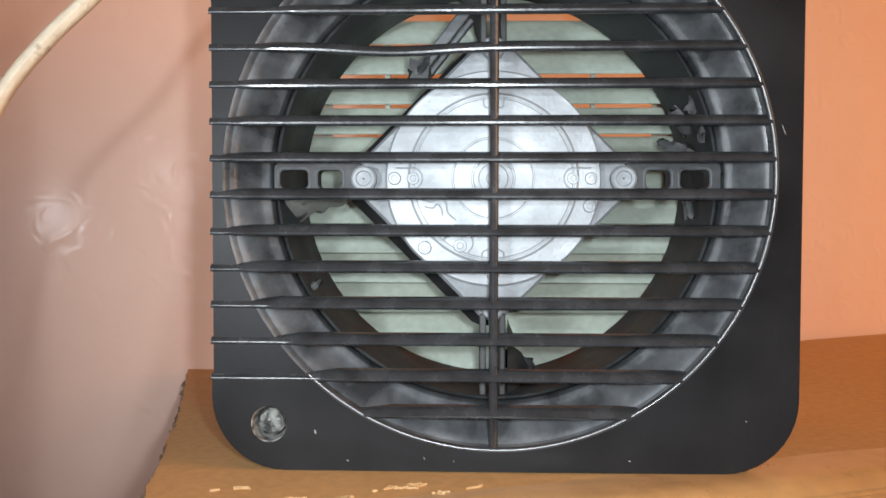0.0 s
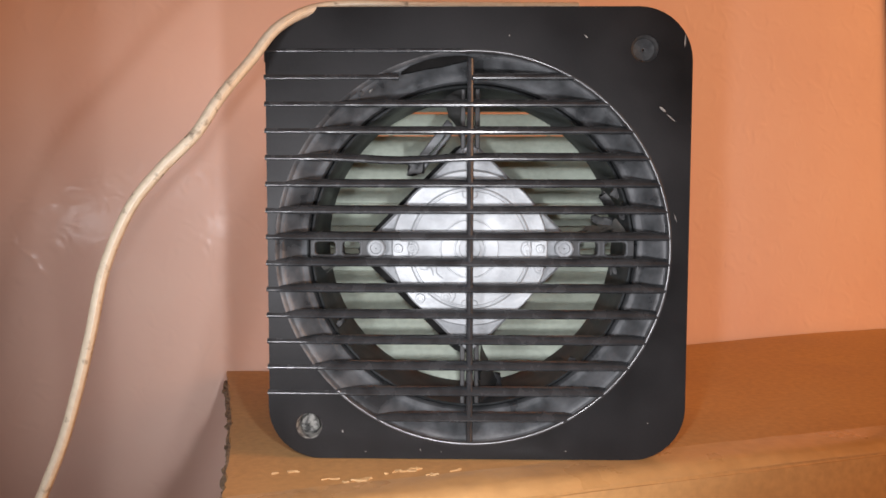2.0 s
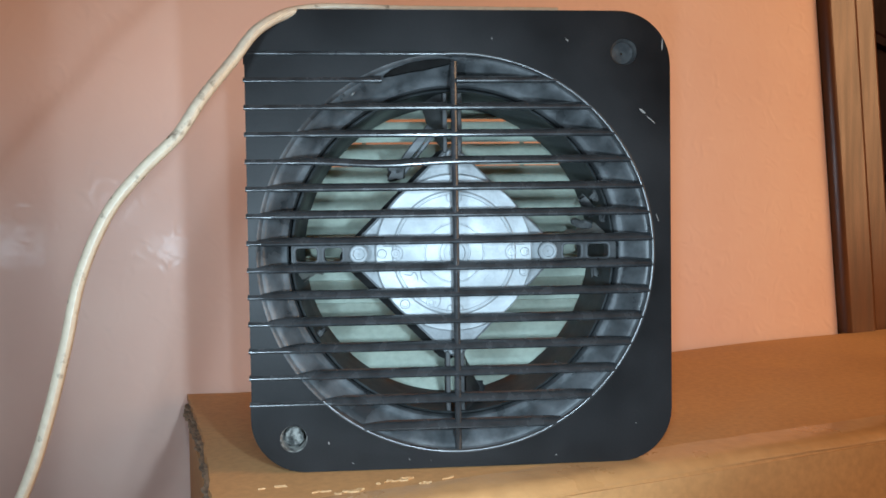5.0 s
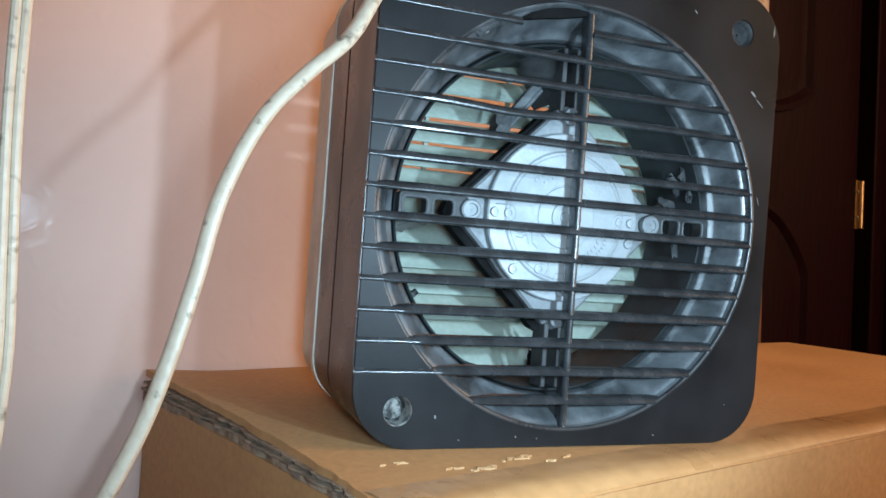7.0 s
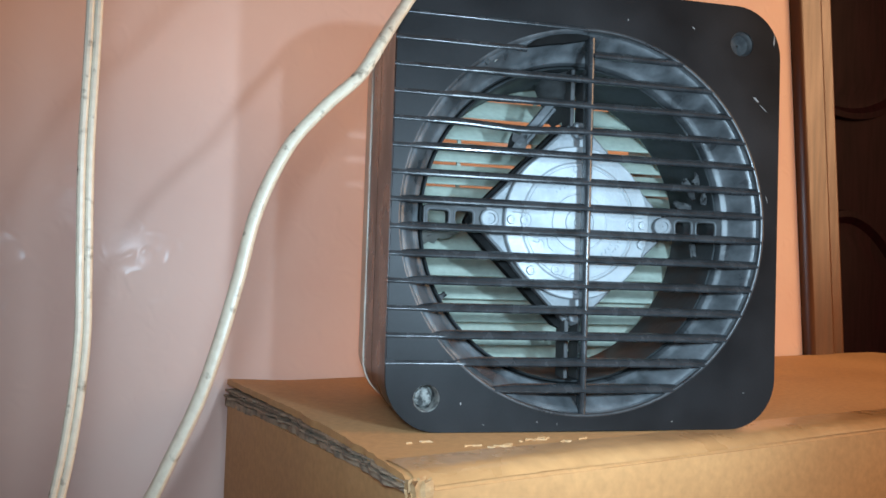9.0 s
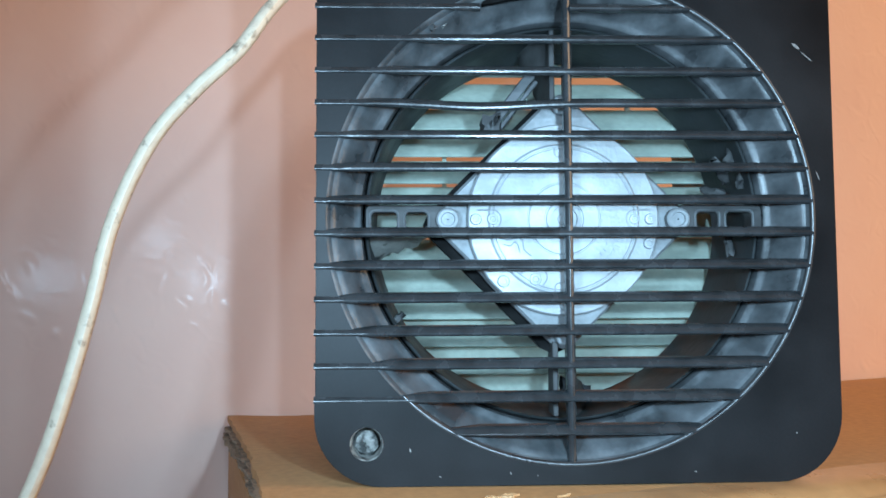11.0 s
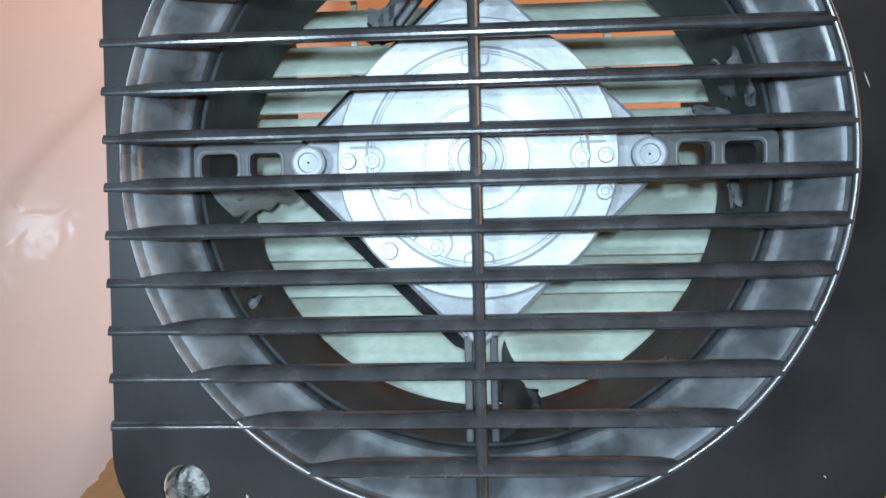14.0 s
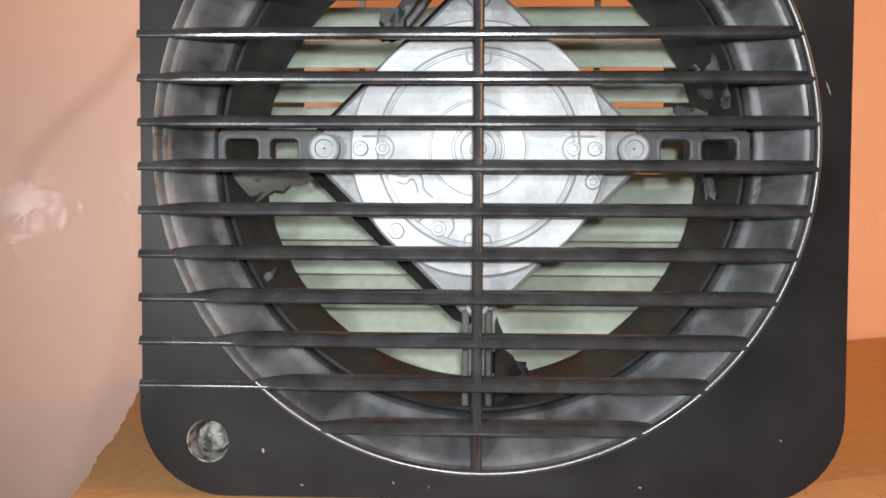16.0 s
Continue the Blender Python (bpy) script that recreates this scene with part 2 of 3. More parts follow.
structure("wall_far", boxed((-2.2, 2.2, FLOOR), (2.6, 2.3, CEILING)), paint, "plain pinkish cream wall behind the door")

# ---- wooden frame at the wall's end ----
frame_ = thing("door_frame_1", "varnished brown wooden door frame at the wall's end", "door frame", kind="structure", at=BASE)
part("architrave", leaning(boxed((WALL_END + 0.001, WALL_V - 0.010, FLOOR), (WALL_END + 0.048, WALL_V + 0.10, CEILING)), -9), wood, frame_, bevel=0.008)
part("jamb", leaning(boxed((WALL_END + 0.049, WALL_V + 0.012, FLOOR), (WALL_END + 0.098, DOOR_V + 0.03, CEILING)), -9), wood, frame_, bevel=0.005)

# ---- mahogany door in the opening ----
door = thing("door_1", "dark mahogany panelled door with curved mouldings, closed", "door", kind="structure", at=BASE @ pose(0, DOOR_V, 0))
DL, DR = WALL_END + 0.105, 1.485
part("leaf", leaning(boxed((DL, 0, FLOOR + 0.01), (DR, 0.04, FLOOR + 2.2)), -9), mahogany, door, bevel=0.003)


def panel_outline(x0, x1, zs, zm, flip):
    """A panel with one curved edge: zs at its corners, zm in the middle; flip is the height of the straight edge."""
    n = 24
    xs = [x0 + (x1 - x0) * i / n for i in range(n + 1)]
    curve = [(x, zs + (zm - zs) * math.sin(math.pi * i / n) ** 0.8) for i, x in enumerate(xs)]
    return curve + [(x1, flip), (x0, flip)]


for zs, zm, flip in ((0.395, 0.345, 1.05), (0.090, 0.200, -0.82)):
    pts = panel_outline(DL + 0.19, DR - 0.20, zs, zm, flip)
    cx, cz = sum(p[0] for p in pts) / len(pts), (zs + flip) / 2
    def grown(g, y):
        return [(cx + (x - cx) * (1 - g / 0.15), y, cz + (z - cz) * (1 - g / abs(flip - zs) * 2)) for x, z in pts]
    b = skin(bmesh.new(), [grown(0, 0.001), grown(0.002, -0.010), grown(0.010, -0.012), grown(0.018, -0.003), grown(0.03, -0.002), grown(0.05, -0.010)], caps=(False, True))
    part("panel", leaning(b, -9), mahogany, door)
part("door_jamb", leaning(boxed((DR + 0.008, -0.03, FLOOR), (DR + 0.07, 0.06, CEILING)), -9), mahogany, door, bevel=0.004)
part("door_jamb", leaning(boxed((DR + 0.071, -0.238, FLOOR), (1.76, 0.06, CEILING)), -9), mahogany, door, bevel=0.004)
b = bmesh.new()
box(b, (DR - 0.012, -0.003, 0.175), (DR + 0.02, 0.004, 0.270))
bmesh.ops.create_cone(b, cap_ends=True, segments=12, radius1=0.006, radius2=0.006, depth=0.092, matrix=Matrix.Translation((DR + 0.004, -0.006, 0.2225)))
hinge = part("hinge", leaning(b, -9), brass, door, "brass hinge")
for z in (0.198, 0.247):
    b = bmesh.new()
    bmesh.ops.create_cone(b, cap_ends=True, segments=10, radius1=0.004, radius2=0.003, depth=0.004, matrix=pose(DR - 0.005, -0.004, z, 90))
    part("screw", leaning(b, -9), soot, hinge)

# ---- carton ----
carton = thing("cardboard_box", "large brown cardboard carton with torn corrugated edges", "box", at=BASE)
LONG, DEEP = 0.76, 0.276


def sag(u, v):
    """The lid's height: it has sunk under the fan, most towards the back."""
    w = max(0.0, min(1.0, u / 0.07)) * max(0.0, min(1.0, (0.60 - u) / 0.26))
    w = w * w * (3 - 2 * w)
    f = max(0.0, min(1.0, (v - 0.08) / (DEEP - 0.08)))
    return -0.0036 * w * f ** 1.3 - 0.0003 + 0.0003 * math.sin(u * 31 + v * 17)


def torn(v):
    """How far the lid's torn end edge runs in, along the depth."""
    f = v / DEEP
    return 0.0160 * f + 0.004 * math.sin(math.pi * f) + 0.0017 * noise.noise((v * 90, 3.1, 0)) + 0.0008 * noise.noise((v * 300, 7.7, 0))


bm = bmesh.new()
nu, nv = 70, 60
rows_top, rows_low = [], []
for i in range(nu + 1):
    a, c = [], []
    for j in range(nv + 1):
        v = DEEP * (j / nv) ** 1.15
        u = torn(v) + (LONG - torn(v)) * i / nu
        drop = 0.006 * math.exp(-(v / 0.005) ** 1.5)
        a.append(bm.verts.new((u, v - 0.0012, sag(u, v) - drop)))
        c.append(bm.verts.new((u, v - 0.0012, sag(u, v) - drop - 0.0036)))
    rows_top.append(a)
    rows_low.append(c)
for rows in (rows_top, rows_low):
    for i in range(nu):
        for j in range(nv):
            bm.faces.new((rows[i][j], rows[i + 1][j], rows[i + 1][j + 1], rows[i][j + 1]))
for i in range(nu):
    for j in (0, nv):
        bm.faces.new((rows_top[i][j], rows_top[i + 1][j], rows_low[i + 1][j], rows_low[i][j]))
for j in range(nv):
    for i in (0, nu):
        bm.faces.new((rows_top[i][j], rows_top[i][j + 1], rows_low[i][j + 1], rows_low[i][j]))
part("lid", bm, card, carton)
# torn liner, fluting and lower flap showing along the end
for layer, (out, z0, thick, seed) in enumerate(((0.0016, -0.0040, 0.0008, 1), (0.0002, -0.0054, 0.0008, 5), (0.0024, -0.0068, 0.0009, 9), (0.0012, -0.0084, 0.0030, 13))):
    b = bmesh.new()
    n = 90
    loops = []
    for i in range(n + 1):
        v = 0.004 + (DEEP - 0.006) * i / n
        open_ = 0.55 + 0.95 * v / DEEP
        u = torn(v) - out + 0.0020 * noise.noise((v * 60, seed, 0)) + 0.0011 * noise.noise((v * 260, seed, 2))
        wave = 0.0004 * math.sin(v * TAU / 0.0062) if layer == 1 else 0.0007 * noise.noise((v * 60, seed, 8))
        z = sag(u, v) + z0 * open_ + wave
        loops.append([(u, v, z), (u + 0.03, v, z), (u + 0.03, v, z - thick * open_), (u, v, z - thick * open_)])
    skin(b, loops, caps=(True, True))
    part("torn_layer", b, card_raw, carton, "torn grey corrugated layer")


# peeled patches of paper and glue: ragged flakes lying close together
def flake(bm, x, y, z, l, w, turn):
    n = 14
    rim = []
    for i in range(n):
        q = TAU * i / n
        k = random.uniform(0.35, 1.15)
        rim.append((l / 2 * math.cos(q) * k, w / 2 * math.sin(q) * k))
    m = pose(x, y, z, 0, 0, turn)
    rows = [[(p, q, -0.0004) for p, q in rim], [(p, q, 0.0002 + 0.0004 * random.random()) for p, q in rim], [(p * 0.5, q * 0.4, 0.0004) for p, q in rim]]
    skin(bm, [[m @ Vector(c) for c in row] for row in rows], caps=(False, True))


for u0, v0, l, w, count in ((0.0607, 0.0285, 0.012, 0.0052, 6), (0.0845, 0.0355, 0.013, 0.0042, 6), (0.0316, 0.0480, 0.011, 0.0014, 3), (0.1050, 0.0290, 0.007, 0.0020, 3), (0.0930, 0.0262, 0.009, 0.0028, 4), (0.0730, 0.0330, 0.005, 0.0018, 2), (0.0480, 0.0335, 0.010, 0.0010, 2)):
    b = bmesh.new()
    for i in range(count):
        x, y = u0 + random.uniform(-0.5, 0.5) * l, v0 + random.uniform(-0.5, 0.5) * w
        flake(b, x, y, sag(x, y) + 0.0002, random.uniform(0.25, 0.6) * l, random.uniform(0.2, 0.6) * w, random.uniform(-25, 25))
    part("peeled_patch", b, peel, carton, "pale peeled paper patch")
b = boxed((-0.004, -0.0025, -0.018), (0.004, 0.003, 0.0))
bmesh.ops.subdivide_edges(b, edges=b.edges[:], cuts=4, use_grid_fill=True)
for v in b.verts:
    v.co += Vector((random.uniform(-1, 1), random.uniform(-1, 1), random.uniform(-1, 1))) * 0.0011
bmesh.ops.transform(b, matrix=pose(0.0045, 0.0, -0.002), verts=b.verts)
part("corner_scrap", b, peel, carton, "crumpled pale tape scrap at the corner")
# clear tape along the front edge
b = bmesh.new()
n, m = 120, 8
grid = []
for i in range(n + 1):
    u = 0.004 + (LONG - 0.01) * i / n
    row = []
    for j in range(m + 1):
        v = 0.001 + 0.026 * j / m + 0.0012 * noise.noise((u * 40, 2, 2)) * (j / m)
        drop = 0.006 * math.exp(-((v + 0.0012) / 0.005) ** 1.5)
        row.append(b.verts.new((u, v - 0.0012, sag(u, v) - drop + 0.0003 + 0.0004 * max(0, noise.noise((u * 70, v * 160, 5))))))
    grid.append(row)
for i in range(n):
    for j in range(m):
        b.faces.new((grid[i][j], grid[i + 1][j], grid[i + 1][j + 1], grid[i][j + 1]))
part("tape", b, tape_mat, carton, "shiny wrinkled packing tape")
part("front_side", boxed((0.002, -0.00135, FLOOR), (LONG, 0.003, -0.0058)), card, carton)
part("end_side", skin(bmesh.new(), [[(0.003, 0.004, za), (0.007, 0.004, za), (0.0205, DEEP - 0.004, zc), (0.0165, DEEP - 0.004, zc)] for za, zc in ((FLOOR, FLOOR), (-0.0072, -0.0165))], caps=(True, True)), card, carton)
part("end_side", boxed((LONG - 0.006, 0.004, FLOOR), (LONG - 0.002, DEEP - 0.004, -0.014)), card, carton)
part("back_side", boxed((0.0168, DEEP - 0.004, FLOOR), (LONG - 0.002, DEEP - 0.001, -0.014)), card, carton)

# ---- exhaust fan ----
fan = thing("exhaust_fan", "dusty black square exhaust fan with slatted round grille, on a carton", "exhaust fan")
X0, X1, Z1, CR = -0.0962, 0.1010, 0.2116, 0.025
CX, CZ, R = 0.0003, 0.0995, 0.0928
PITCH, ZS = 0.01235, 0.1927


def slat_z(k):
    return ZS - PITCH * k


HOLES = ((-0.0770, 0.0155), (0.0790, 0.1925))
HR = 0.0062
# cover: a C-shaped front, and a shallow stepped field where the slats run out to the edge
zb, zt = slat_z(13), slat_z(0)
ab = math.pi + math.asin((CZ - zb) / R)
arc_out = [(CX + R * math.cos(a), 0, CZ + R * math.sin(a)) for a in np.linspace(math.pi / 2, ab - TAU, 120)]
full = rounded(X0, X1, 0, Z1, CR, 0)
k0 = next(i for i, p in enumerate(full) if p[0] <= X0 + 1e-5)
outline = full[:k0 + 1] + [(X0, 0, zt)] + [(CX - 0.006, 0, zt)] + arc_out + [(X0, 0, zb)] + full[k0 + 1:]
holes = [[(x + HR * math.cos(a), 0, z + HR * math.sin(a)) for a in np.linspace(0, TAU, 32, endpoint=False)] for x, z in HOLES]
front = part("front_cover", plate(outline, holes, 0.0025), black, fan, bevel=0.0008)
arc_in = [(CX + R * math.cos(a), 0.0007, CZ + R * math.sin(a)) for a in np.linspace(ab, math.pi / 2, 90)]
field = [(X0 + 0.0004, 0.0007, zt)] + [(X0 + 0.0004, 0.0007, zb)] + arc_in + [(CX - 0.006, 0.0007, zt)]
part("stepped_field", plate(field, [], 0.002), black, fan)
# skirt and rear body
def shell(grow, r=CR):
    a = [rounded(X0 - g, X1 + g, 0 - min(g, 0), Z1 + g, max(r + g, 0.004), y) for g, y in grow]
    return skin(bmesh.new(), a)


part("skirt", shell([(-0.0022, 0.0022), (0, 0.0028), (0.0, 0.046), (-0.002, 0.047), (-0.002, 0.050)]), side_black, fan)
part("rear_body", shell([(-0.002, 0.050), (-0.0005, 0.051), (-0.0005, 0.082), (-0.004, 0.083)]), side_black, fan)
part("rim", shell([(-0.004, 0.083), (0.0, 0.0833), (0.0, 0.0885), (-0.004, 0.089)]), cream, fan, "cream plastic rim")
part("rear_housing", shell([(-0.004, 0.089), (-0.0015, 0.0895), (-0.003, 0.128), (-0.006, 0.130), (-0.02, 0.130)]), cream, fan, "cream plastic rear housing")
# throat
part("throat", lathe([(R + 0.0006, 0.0009), (R - 0.0002, 0.0011), (R - 0.0008, 0.0017), (R - 0.0012, 0.0028), (R - 0.0017, 0.0038), (R - 0.0026, 0.0043), (R - 0.0034, 0.0049), (R - 0.0041, 0.0062), (0.0868, 0.0100), (0.0848, 0.0145), (0.0838, 0.0165), (0.0830, 0.0172), (0.0818, 0.0177), (0.0809, 0.0184), (0.0804, 0.0200), (0.0804, 0.0235)], CX, CZ), dusty, fan, "dusty black plastic funnel")
part("groove", lathe([(0.0806, 0.0234), (0.0806, 0.0238), (0.0785, 0.0238)], CX, CZ), matte_black, fan, "dark groove round the funnel")
part("duct", lathe([(0.0793, 0.0238), (0.0793, 0.0206), (0.0788, 0.0200), (0.0782, 0.0206), (0.0780, 0.030), (0.0772, 0.045), (0.0765, 0.0625)], CX, CZ), duct_mat, fan, "dark plastic duct")
# burrs and shards of broken plastic round the opening
for x, z, y, l, a, m_ in ((-0.0545, 0.1745, 0.004, 0.007, 40, dark), (-0.0485, 0.1765, 0.006, 0.005, 60, dust_grey), (-0.0735, 0.1535, 0.005, 0.005, 20, dark), (0.0690, 0.1215, 0.030, 0.011, 60, dusty_dark), (0.0730, 0.1290, 0.028, 0.009, 110, dusty_dark),
                          (0.0665, 0.1130, 0.032, 0.010, 10, dusty_dark), (0.0755, 0.1180, 0.026, 0.008, 95, dusty_dark), (0.0720, 0.0900, 0.030, 0.008, 80, dusty_dark), (0.0520, 0.0420, 0.024, 0.006, 30, dusty_dark), (-0.0660, 0.0610, 0.026, 0.006, 140, dusty_dark)):
    b = boxed((-l / 2, 0, -l * 0.16), (l / 2, 0.0014, l * 0.16))
    bmesh.ops.subdivide_edges(b, edges=b.edges[:], cuts=2, use_grid_fill=True)
    for v in b.verts:
        v.co += Vector((random.uniform(-1, 1), random.uniform(-1, 1) * 0.6, random.uniform(-1, 1))) * l * 0.11
    bmesh.ops.transform(b, matrix=pose(x, y, z, random.uniform(-30, 30), a, random.uniform(-30, 30)), verts=b.verts)
    part("shard", b, m_, fan, "broken plastic shard")
b = skin(bmesh.new(), [[(x, y, z0 + (z1 - z0) * f) for y, f in ((0.0030, 0), (0.0022, 1), (0.0050, 1), (0.0058, 0))]
                       for x, z0, z1 in ((-0.0330, 0.1815, 0.1822), (-0.0290, 0.1822, 0.1850), (-0.0220, 0.1838, 0.1876), (-0.0140, 0.1850, 0.1892), (-0.0070, 0.1866, 0.1898), (-0.0018, 0.1878, 0.1894))], caps=(True, True))
part("torn_strip", b, matte_black, fan, "torn black strip of plastic")
BEZEL = [(R + 0.0011 * math.cos(radians(a)) - 0.0004, 0.0010 - 0.0011 * math.sin(radians(a))) for a in range(0, 181, 12)]
part("bezel", skin(bmesh.new(), [circle(CX, CZ, r, y, 130, ab - TAU, math.pi / 2 + 0.06) for r, y in BEZEL], closed=False), bezel_black, fan, "thin shiny ring round the opening")
# screws
for k, (x, z) in enumerate(HOLES):
    b = skin(bmesh.new(), [[(x + r * math.cos(a), y, z + r * math.sin(a)) for a in np.linspace(0, TAU, 32, endpoint=False)]
                           for r, y in ((HR + 0.0004, 0.0005), (HR * 0.95, 0.001), (HR * 0.8, (0.012, 0.0032)[k]), (0.0005, (0.0125, 0.0042)[k]))])
    well = part("screw_well", b, dust_grey if k == 0 else dusty_dark, fan, "dust-filled screw well" if k == 0 else "shallow plugged screw well")
    if k == 0:
        b = skin(bmesh.new(), [circle(x - 0.0008, z - 0.0006, r, y, 20) for r, y in ((0.0046, 0.011), (0.0046, 0.0075), (0.0036, 0.006), (0.0015, 0.0058), (0.0002, 0.0064))])
        for v in b.verts:
            v.co += Vector((random.uniform(-1, 1), random.uniform(-1, 1), random.uniform(-1, 1))) * 0.0004
        part("screw_head", b, dust_grey, well)
# scratches and chips in the cover
for x, z, a, l, w in ((0.0875, 0.1650, 38, 0.004, 0.0011), (0.0915, 0.1610, 40, 0.006, 0.0004), (0.0972, 0.196, 92, 0.006, 0.0007), (-0.0610, 0.0132, 75, 0.0016, 0.0006), (0.052, 0.198, 40, 0.0022, 0.0005),
                      (0.017, 0.1985, 80, 0.0009, 0.0006), (-0.024, 0.0045, 60, 0.0012, 0.0004), (-0.014, 0.0035, 85, 0.0008, 0.0003), (0.045, 0.0042, 10, 0.001, 0.0004), (0.0835, 0.018, 30, 0.0008, 0.0004), (-0.05, 0.0035, 20, 0.0011, 0.0003), (0.0945, 0.115, 70, 0.004, 0.0003)):
    b = skin(bmesh.new(), [[(-l / 2, 0, 0), (-l * 0.2, 0, w / 2), (l * 0.3, 0, w * 0.4), (l / 2, 0, 0), (l * 0.25, 0, -w / 2), (-l * 0.25, 0, -w * 0.35)], [(-l / 2, 0.0004, 0), (-l * 0.2, 0.0004, w / 2), (l * 0.3, 0.0004, w * 0.4), (l / 2, 0.0004, 0), (l * 0.25, 0.0004, -w / 2), (-l * 0.25, 0.0004, -w * 0.35)]], caps=(True, False))
    bmesh.ops.transform(b, matrix=pose(x, -0.00012, z, 0, a, 0), verts=b.verts)
    part("scratch", b, scuff_grey, front, "pale scratch")
# slats
PROFILE = ((0.0012, -0.0021), (0.0004, -0.0019), (-0.0002, -0.0014), (-0.0003, -0.0008), (0.0001, -0.0002), (0.0010, 0.0008), (0.0024, 0.0017), (0.0050, 0.0020), (0.0050, -0.0004), (0.0032, -0.0017))


def slat(xa, xb, k, dip=0.0, left_round=False, right_round=True):
    """A louvre from xa to xb; an end that meets the round opening is cut to follow it."""
    n = 40
    loops = []
    for i in range(n + 1):
        x = xa + (xb - xa) * i / n
        d = dip * math.exp(-((x + 0.034) / 0.022) ** 2) if dip else 0.0
        into = R - math.hypot(x - CX, slat_z(k) - CZ)
        full = max(0.0, min(1.0, (into + 0.001) / 0.007)) if x < CX else 1.0
        deep, tall = 0.30 + 0.70 * full, 0.62 + 0.38 * full
        loop = []
        for y, z in PROFILE:
            h = slat_z(k) - 0.0004 * (1 - full) + z * tall - d
            cut = math.sqrt(max((R - 0.0003) ** 2 - (h - CZ) ** 2, 1e-6))
            xe = CX + cut if right_round and i == n else CX - cut if left_round and i == 0 else x
            loop.append((xe, y * deep, h))
        loops.append(loop)
    return skin(bmesh.new(), loops, caps=(True, True))


def chord(k, r=R - 0.0008):
    return math.sqrt(max(r * r - (slat_z(k) - CZ) ** 2, 1e-6))


for k in range(0, 15):
    left = X0 - 0.0003 if k < 14 else CX - chord(k)
    if k == 0:
        part("slat", slat(left, CX - 0.004, 0, 0.0, False, False), slat_black, fan)
    elif k == 1:
        part("slat", slat(left, -0.034, 1, 0.0, False, False), slat_black, fan, "snapped slat")
        part("slat", slat(CX, CX + chord(1), 1), slat_black, fan)
    else:
        part("slat", slat(left, CX + chord(k), k, 0.0016 if k == 4 else 0.0, k == 14), slat_black, fan)
b = bmesh.new()
skin(b, [[(CX - 0.0010 + x, y, z) for x, y in ((-0.0009, 0.008), (-0.0016, 0.0024), (-0.0014, 0.0013), (-0.0008, 0.0006), (0.0, 0.0003), (0.0008, 0.0006), (0.0014, 0.0013), (0.0016, 0.0024), (0.0009, 0.008))] for z in (CZ - R + 0.001, CZ + R - 0.004)], caps=(True, True))
part("centre_bar", b, slat_black, fan)

# ---- motor ----
MX, MZ, MY = -0.0006, 0.0996, 0.0125


def diamond(r, tip, y, n=18):
    """Round body with four tips."""
    pts = []
    for q in range(4):
        a = q * math.pi / 2
        for i in range(n):
            t = a + (math.pi / 2) * i / n
            d = abs(((t + math.pi / 4) % (math.pi / 2)) - math.pi / 4)
            flat = tip / (math.cos(d) + math.sin(d))
            rr = max(r, min(flat, tip * 0.955))
            pts.append((MX + rr * math.cos(t), y, MZ + rr * math.sin(t)))
    return pts


def moved(pts, dx, dz):
    return [(x + dx, y, z + dz) for x, y, z in pts]


# shifted left and down, so its black edge shows beside the housing there
part("motor_back", skin(bmesh.new(), [moved(diamond(0.036, 0.0546, MY + y), -0.0030, -0.0012) for y in (0.0105, 0.018)] + [moved(diamond(0.022, 0.030, MY + 0.026), -0.001, 0)], caps=(True, True)), matte_black, fan, "dark motor body")
part("motor_housing", skin(bmesh.new(), [diamond(0.0375, 0.0520, MY + 0.0050), diamond(0.0385, 0.0535, MY + 0.0062), diamond(0.0385, 0.0535, MY + 0.012)], caps=(True, True)), alloy_dull, fan, "grey cast alloy motor housing")
part("motor_face", lathe([(0.0378, MY + 0.006), (0.0378, MY + 0.0016), (0.0372, MY + 0.0009), (0.0300, MY + 0.0007), (0.0291, MY), (0.0286, MY), (0.0284, MY + 0.0003), (0.0280, MY + 0.0003), (0.0276, MY), (0.0146, MY), (0.0144, MY + 0.0002), (0.0140, MY + 0.0002), (0.0137, MY - 0.0003), (0.0078, MY - 0.0003), (0.0076, MY + 0.0003), (0.0071, MY + 0.0003), (0.0068, MY - 0.0004), (0.0052, MY - 0.0004), (0.005, MY + 0.0006), (0.0025, MY + 0.0006), (0.0022, MY), (0.0002, MY)], MX, MZ), alloy, fan, "pale cast alloy motor face")
for x, z, r in ((-0.0346, 0, 0.0020), (-0.0280, 0, 0.0020), (0.0278, 0, 0.0019), (0.0340, 0, 0.0019), (0.0335, -0.0096, 0.0020), (-0.0240, -0.0243, 0.0021), (-0.0115, -0.0235, 0.0022), (0.0, -0.0335, 0.002), (0.0, 0.0335, 0.002)):
    b = skin(bmesh.new(), [circle(MX + x, MZ + z, q, MY + y, 16) for q, y in ((r * 1.15, 0.0004), (r, -0.0005), (r * 0.55, -0.0006), (r * 0.45, -0.0003), (0.0002, -0.0003))])
    part("stud", b, alloy, fan)
